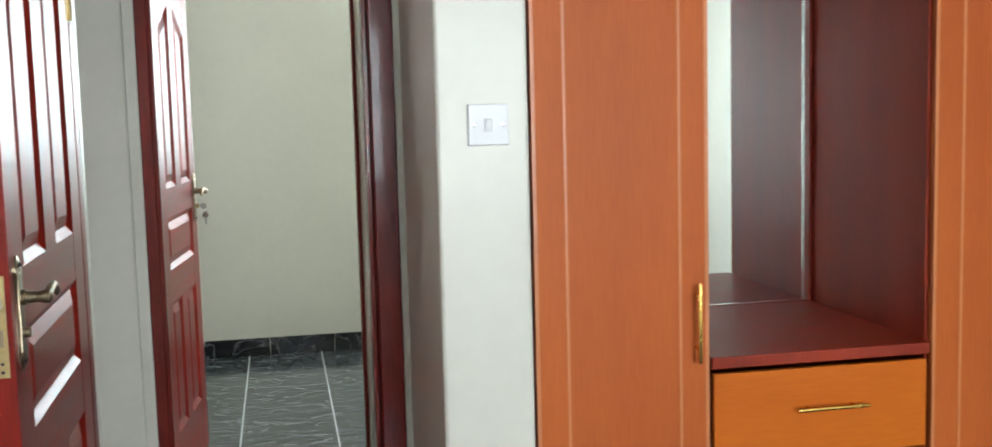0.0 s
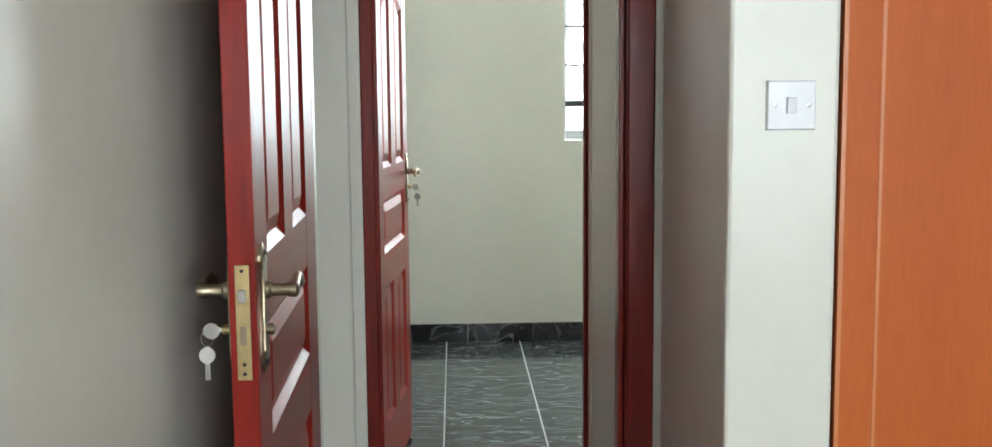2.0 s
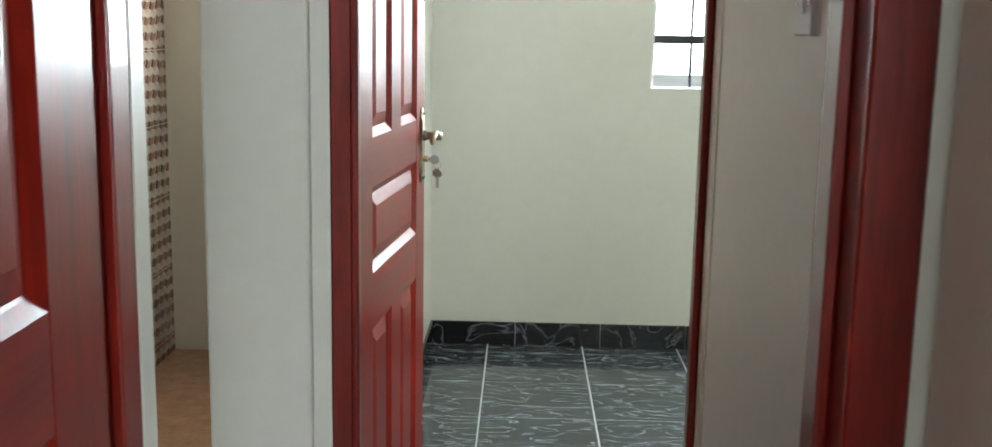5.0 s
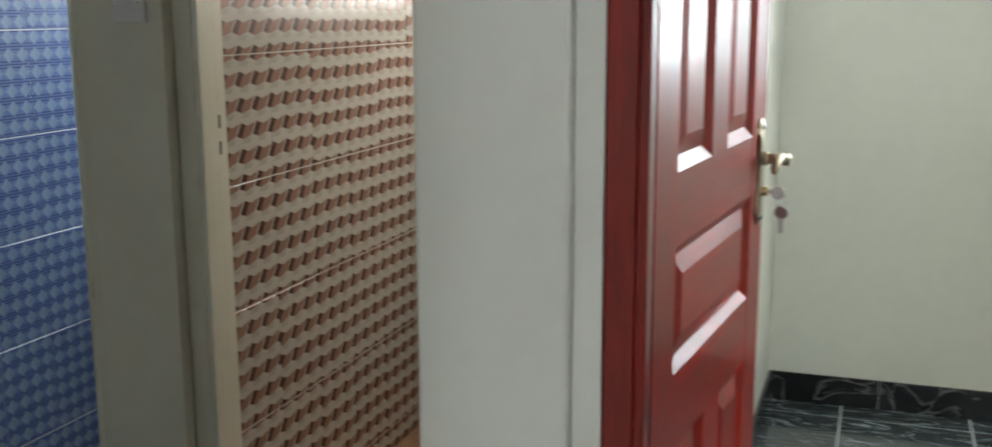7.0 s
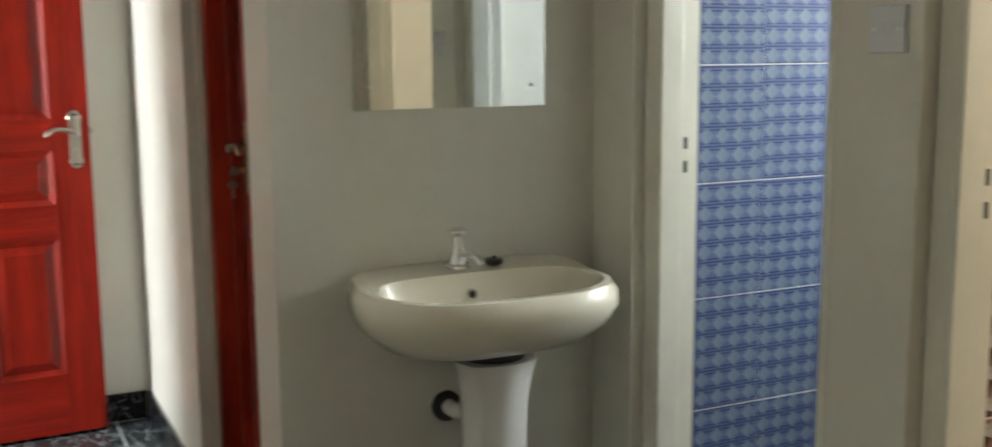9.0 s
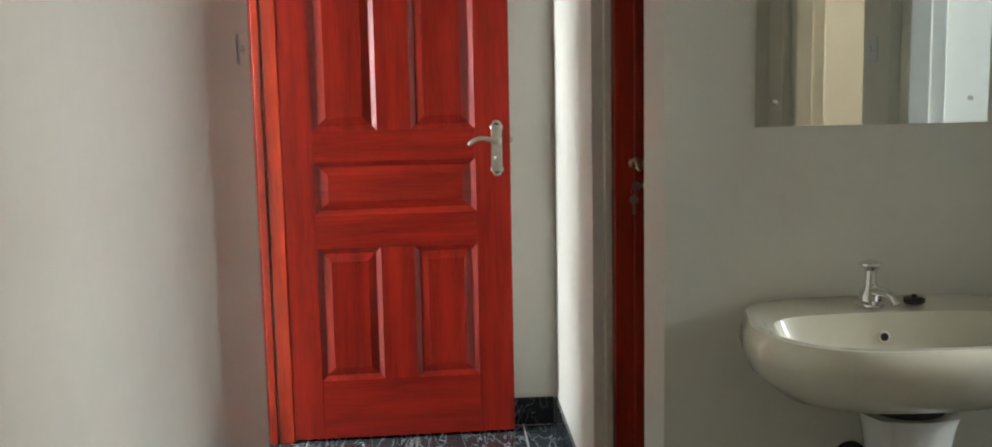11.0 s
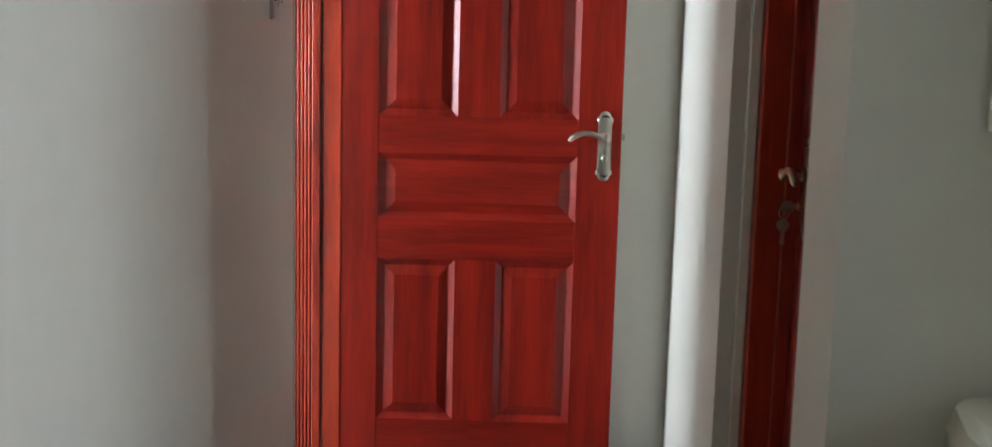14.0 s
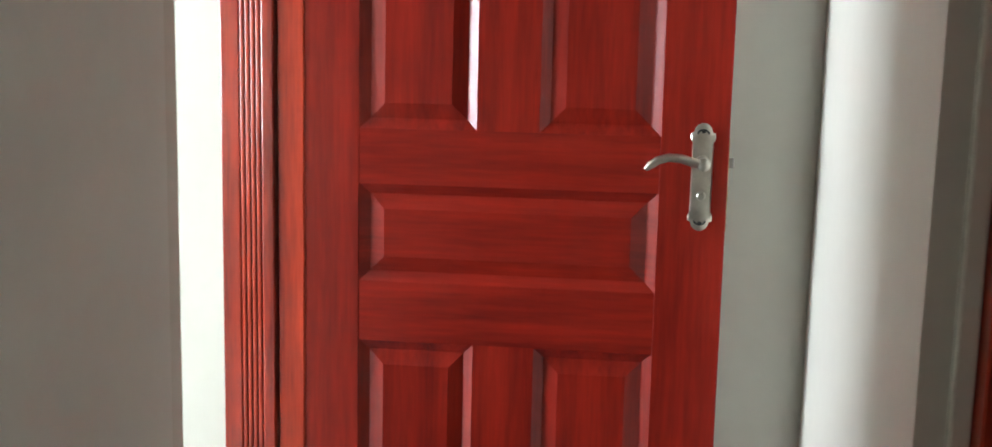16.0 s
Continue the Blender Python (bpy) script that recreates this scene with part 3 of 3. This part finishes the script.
# ---------- wardrobe ----------
WY, WB, WT = 2.2, 2.785, 2.45
ward = thing("wardrobe", "built-in cherry laminate wardrobe with open mirrored niche", "wardrobe")
part("side_panel", boxes((0.545, 0.561, WY + 0.022, WB, 0.0, WT)), MAROON, ward)
part("side_panel", boxes((0.925, 0.943, WY + 0.022, WB, 0.0, WT)), MAROON, ward)
part("side_panel", boxes((1.478, 1.496, WY + 0.022, WB, 0.0, WT)), MAROON, ward, "dark cherry inner side panel")
part("side_panel", boxes((1.884, 1.902, WY + 0.022, WB, 0.0, WT)), MAROON, ward)
part("back_panel", boxes((0.561, 1.884, WB, WB + 0.008, 0.0, WT)), MAROON, ward)
part("top", boxes((0.543, 1.904, WY, WB, WT, WT + 0.02)), CHERRY, ward)
part("niche_top", boxes((0.943, 1.478, WY + 0.022, WB, 2.1, 2.12)), MAROON, ward)
part("counter", boxes((0.9435, 1.4775, WY - 0.004, WB, 0.842, 0.869), bev=0.003), MAROON, ward, "dark cherry dressing counter")
part("plinth", boxes((0.545, 1.902, WY + 0.04, WY + 0.056, 0.0, 0.08)), MAROON, ward)


def wardrobe_door(x0, x1, bar_x):
    d = part("door", boxes((x0, x1, WY, WY + 0.018, 0.085, WT - 0.005), bev=0.002), CHERRY, ward, "orange cherry door with pale inlay lines")
    for x in (x0 + 0.072, x1 - 0.066):
        part("inlay", boxes((x - 0.003, x + 0.003, WY - 0.0012, WY + 0.001, 0.086, WT - 0.006)), INLAY, d, "thin pale vertical line")
    for x in (x0 + 0.004, x1 - 0.004):
        part("edge_band", boxes((x - 0.004, x + 0.004, WY - 0.0010, WY + 0.001, 0.087, WT - 0.007)), INLAY, d)
    bar = tube([(bar_x, WY - 0.028, z) for z in (0.864, 0.868, 1.037, 1.041)], [0.004, 0.0055, 0.0055, 0.004], 10)
    h = part("bar_handle", bar, GOLD, d, "slim gold bar handle", smooth=True)
    for z in (0.895, 1.01):
        part("stand_off", tube([(bar_x, WY, z), (bar_x, WY - 0.028, z)], 0.004, 8), GOLD, h, smooth=True)


wardrobe_door(0.545, 0.938, 0.907)
wardrobe_door(1.484, 1.900, 1.86)
for z0, z1 in ((0.625, 0.829), (0.445, 0.618), (0.265, 0.438), (0.085, 0.258)):
    dr = part("drawer", boxes((0.950, 1.471, WY, WY + 0.018, z0, z1), bev=0.002), CHERRYX, ward, "orange cherry drawer front")
    zz = (z0 + z1) / 2 + 0.012
    part("bar_handle", tube([(x, WY - 0.026, zz) for x in (1.139, 1.144, 1.308, 1.313)], [0.004, 0.005, 0.005, 0.004], 10), GOLD, dr, "slim gold bar handle", smooth=True)
    for x in (1.17, 1.28):
        part("stand_off", tube([(x, WY, zz), (x, WY - 0.026, zz)], 0.0035, 8), GOLD, dr, smooth=True)
nm = thing("dressing_mirror", "tall mirror in silver trim at niche back", "mirror")
part("glass", boxes((0.945, 1.448, WB - 0.008, WB - 0.003, 0.876, 2.095)), MIRROR, nm, "clear mirror glass")
part("trim", boxes((1.448, 1.468, WB - 0.014, WB - 0.001, 0.870, 2.098), bev=0.003), CHROME, nm, "silver edge trim")
part("trim", boxes((0.944, 1.448, WB - 0.012, WB - 0.001, 0.870, 0.876)), CHROME, nm)


# ---------- switches ----------
def light_switch(m, label):
    """Square plate, faces -y at the pose."""
    s = thing("light_switch", label, "light switch", group="light switches", at=m)
    w = 0.086
    bm = rings(bmesh.new(), [[(x * k, -d, z * k) for x, z in ((-w / 2, -w / 2), (w / 2, -w / 2), (w / 2, w / 2), (-w / 2, w / 2))] for k, d in ((1, 0), (1, 0.006), (0.95, 0.009))])
    plate = part("plate", bm, PLASTIC, s, "square white plastic plate")
    part("rocker", rings(bmesh.new(), [[(x, y - d, z) for x, y, z in ((-0.009, 0, -0.014), (0.009, 0, -0.014), (0.009, 0, 0.014), (-0.009, 0, 0.014))] for d in (0.008, 0.011)] + [[(-0.008, -0.0115, -0.013), (0.008, -0.0115, -0.013), (0.008, -0.0145, 0.013), (-0.008, -0.0145, 0.013)]]), PLASTIC, s, "white rocker")
    for x in (-0.030, 0.030):
        part("screw", turned(((0.004, 0), (0.0038, 0.0012), (0.002, 0.0016)), 12), CHROME, s, smooth=True, local=Matrix.Translation((x, -0.009, 0)) @ Euler((radians(90), 0, 0)).to_matrix().to_4x4())
    return s


light_switch(pose(0.452, 2.2, 1.398), "white single switch on the cream bedroom pier")
light_switch(pose(-1.669, YF, 1.415), "white switch between toilet and shower doorways")
light_switch(pose(0.312, 3.25, 1.45, 0, 0, -90), "white switch on the passage end wall")
light_switch(pose(-3.55, 2.72, 1.45, 0, 0, 180), "white switch on the passage wall near red door")

# ---------- washbasin ----------
BX, BY = -2.72, 4.25


def basin_ring(depth, half, z, back=0.0, n=40, lift=0.0):
    """D-shaped outline: flat at the wall, rounded to the front."""
    pts = []
    for i in range(n):
        a = 2 * math.pi * i / n
        c, s = math.cos(a), math.sin(a)
        x = (abs(c) ** (0.75 if c > 0 else 0.28)) * (1 if c > 0 else -1)
        y = (abs(s) ** 0.72) * (1 if s > 0 else -1)
        cx = back + (depth - back) * 0.38
        px = cx + (x * (depth - cx) if x > 0 else x * (cx - back))
        pts.append((BX + px, BY + y * half * (1.0 if x > 0 else 1.0 - 0.10 * (-x) ** 2), z + lift * max(0.0, -x)))
    return pts


wb = thing("washbasin", "ivory ceramic pedestal washbasin against cream wall", "washbasin")
shell = [basin_ring(0.20, 0.10, 0.655, 0.03), basin_ring(0.27, 0.16, 0.66, 0.01), basin_ring(0.36, 0.26, 0.69, 0.002), basin_ring(0.415, 0.308, 0.735, 0.001), basin_ring(0.44, 0.326, 0.78, 0.001), basin_ring(0.438, 0.324, 0.812, 0.001), basin_ring(0.422, 0.312, 0.832, 0.001, lift=0.022),
         basin_ring(0.402, 0.297, 0.834, 0.006, lift=0.020), basin_ring(0.386, 0.277, 0.826, 0.13, lift=0.018), basin_ring(0.37, 0.255, 0.79, 0.14), basin_ring(0.33, 0.195, 0.735, 0.16), basin_ring(0.29, 0.13, 0.70, 0.18), basin_ring(0.25, 0.04, 0.69, 0.21)]
part("bowl", rings(bmesh.new(), shell), CERAMIC, wb, "ivory bowl with wide rounded rim", smooth=True)
ped = []
for z, rx, ry in ((0.0, 0.105, 0.105), (0.03, 0.10, 0.10), (0.10, 0.078, 0.078), (0.35, 0.066, 0.068), (0.52, 0.068, 0.072), (0.60, 0.078, 0.083), (0.632, 0.085, 0.092)):
    ped.append([(BX + 0.155 + 1.12 * rx * (abs(math.cos(a)) ** 0.7) * (1 if math.cos(a) > 0 else -1) * (1 + 0.03 * math.cos(8 * a)), BY + 0.035 + 1.12 * ry * (abs(math.sin(a)) ** 0.7) * (1 if math.sin(a) > 0 else -1) * (1 + 0.03 * math.cos(8 * a)), z) for a in [2 * math.pi * i / 32 for i in range(32)]])
part("pedestal", rings(bmesh.new(), ped), CERAMICW, wb, "white fluted pedestal", smooth=True)
# black ring put in as the shade between pedestal and bowl
part("gap_shade", rings(bmesh.new(), [[(BX + 0.155 + 0.076 * math.cos(a), BY + 0.035 + 0.08 * math.sin(a), z) for a in [2 * math.pi * i / 24 for i in range(24)]] for z in (0.628, 0.662)]), BLACK, wb, "black ring standing for the shade in the gap above the pedestal")
part("overflow", turned(((0.013, 0), (0.013, 0.004), (0.009, 0.004), (0.009, 0.001)), 18), CHROME, wb, "chrome overflow ring", smooth=True, local=Matrix.Translation((BX + 0.143, BY - 0.015, 0.792)) @ Euler((0, radians(75), 0)).to_matrix().to_4x4())
# solid black disc in place of the shade inside the overflow
part("overflow_hole_shade", turned(((0.0085, 0), (0.0085, 0.0045)), 14), BLACK, wb, local=Matrix.Translation((BX + 0.1435, BY - 0.015, 0.792)) @ Euler((0, radians(75), 0)).to_matrix().to_4x4())
tap = thing("tap", "chrome pillar tap on the washbasin ledge", "tap", at=Matrix.Translation((BX + 0.085, BY - 0.025, 0.851)) @ Matrix.Diagonal((1.2, 1.2, 1.12, 1)))
part("body", turned(((0.026, 0), (0.026, 0.005), (0.020, 0.010), (0.019, 0.024), (0.013, 0.032), (0.011, 0.042), (0.012, 0.048), (0.0105, 0.055), (0.0105, 0.070), (0.015, 0.074), (0.021, 0.080), (0.021, 0.084), (0.012, 0.089)), 28), CHROME, tap, "round chrome body and knob", smooth=True)
part("spout", tube([(0.0, 0.0, 0.024), (0.02, 0.006, 0.032), (0.045, 0.012, 0.033), (0.065, 0.017, 0.028), (0.072, 0.019, 0.018)], [0.009, 0.0095, 0.009, 0.008, 0.007], 14), CHROME, tap, "short chrome spout", smooth=True)
plug = thing("basin_plug", "black rubber plug lying on the basin ledge", "plug", at=Matrix.Translation((BX + 0.085, BY + 0.075, 0.852)))
part("body", turned(((0.020, 0), (0.023, 0.003), (0.023, 0.011), (0.019, 0.013), (0.006, 0.013), (0.005, 0.020)), 20), BLACK, plug, smooth=True)
pipe = thing("waste_pipe", "white waste pipe with black collar behind pedestal", "pipe")
part("collar", turned(((0.040, 0), (0.040, 0.014), (0.030, 0.018)), 20), BLACK, pipe, smooth=True, local=Matrix.Translation((BX, BY - 0.028, 0.47)) @ Euler((0, radians(90), 0)).to_matrix().to_4x4())
part("elbow", tube([(BX + 0.012, BY - 0.026, 0.47), (BX + 0.06, BY - 0.022, 0.47), (BX + 0.10, BY - 0.01, 0.48), (BX + 0.13, BY + 0.0, 0.52), (BX + 0.14, BY + 0.03, 0.60)], 0.022, 14), CERAMICW, pipe, smooth=True)
wm = thing("wall_mirror", "frameless rectangular mirror screwed above the washbasin", "mirror")
part("glass", boxes((BX + 0.0015, BX + 0.007, 3.985, 4.515, 1.243, 1.90), bev=0.0015), MIRROR, wm)
for y in (4.03, 4.472):
    for z in (1.298, 1.845):
        part("screw", turned(((0.006, 0), (0.0055, 0.002), (0.003, 0.003)), 12), CHROME, wm, smooth=True, local=Matrix.Translation((BX + 0.007, y, z)) @ Euler((0, radians(90), 0)).to_matrix().to_4x4())


# ---------- skirting ----------
def skirting(name, runs):
    s = tagged(new(name), "black marbled tile skirting with white veins", "skirting", kind="structure")
    for x0, x1, y0, y1 in runs:
        along_x = abs(x1 - x0) > abs(y1 - y0)
        length = (x1 - x0) if along_x else (y1 - y0)
        n = max(1, round(length / 0.4))
        for i in range(n):
            a, b = i * length / n + 0.001, (i + 1) * length / n - 0.001
            r = (x0 + a, x0 + b, y0, y1) if along_x else (x0, x1, y0 + a, y0 + b)
            part("tile", boxes((*r, 0.0, 0.105), bev=0.002), SKIRT, s)


skirting("baseboard_room", ((-0.456, 2.6, 6.588, 6.6), (-0.456, -0.444, 4.12, 6.586), (2.588, 2.6, 4.12, 6.586)))
skirting("baseboard_passage", ((-4.47, -4.458, 2.72, 3.71), (-4.456, -3.452, 3.713, 3.725), (-3.71, -0.62, 2.72, 2.732), (-0.698, -0.493, YN - 0.012, YN), (0.300, 0.312, 2.99, 3.93)))
skirting("baseboard_bedroom", ((-0.60, -0.588, -2.6, 2.81), (0.347, 0.536, 2.188, 2.2)))


# ---------- floor and wall tiles ----------
def piece_mesh(name, dx, dy, dz, mat, bev):
    bm = bmesh.new()
    box(bm, -dx / 2, dx / 2, -dy / 2, dy / 2, -dz / 2, dz / 2, bev=bev, seg=1)
    return finish(name, bm, mat)


def lay(me, parent, where):
    for p in where:
        o = new("tile", me)
        o.parent = parent
        o.location = p


tile = piece_mesh("tile", 0.4185, 0.4055, 0.012, SLATE, 0.0015)
spots = []
for i in range(-11, 9):
    for j in range(-22, 2):
        x, y = -0.197 + 0.425 * i + 0.2125, 6.472 + 0.412 * j + 0.206
        wet = x < -0.45 and y > 4.66
        if y < -2.6 or y > 6.75 or x > 3.1 or wet or (x < -0.75 and y < 2.3):
            continue
        if -2.7 < x < 2.7 or y > 2.4:
            spots.append((x, y, -0.006))
lay(tile, floor, spots)
structure("floor_toilet", boxes((-2.483, -1.70, YF + 0.02, 6.4, -0.012, 0.001)), TERRAZZO, "grey toilet floor of mixed stone chips", "floor")
structure("floor_shower", boxes((-1.562, -0.47, YF + 0.02, 6.4, -0.012, 0.001)), BROWNFLOOR, "brown shower floor tiles", "floor")

for nm_, x, mat, z0 in (("wall_tiling_toilet", -2.483, BLUETILE, 0.125), ("wall_tiling_shower", -1.562, BROWNTILE, 0.075)):
    bed = structure(nm_, boxes((x, x + 0.004, YF + 0.17, 6.4, 0.0, 2.4)), WALLGROUT, "printed glazed wall tiles with pale joints", "wall tiling")
    me = piece_mesh("tile", 0.008, TW - 0.0012, TH - 0.003, mat, 0.001)
    lay(me, bed, [(x + 0.0015, YF + 0.17 + TW * (i + 0.5), z0 + TH * (k + 0.5)) for i in range(8) for k in range(-1, 7)])
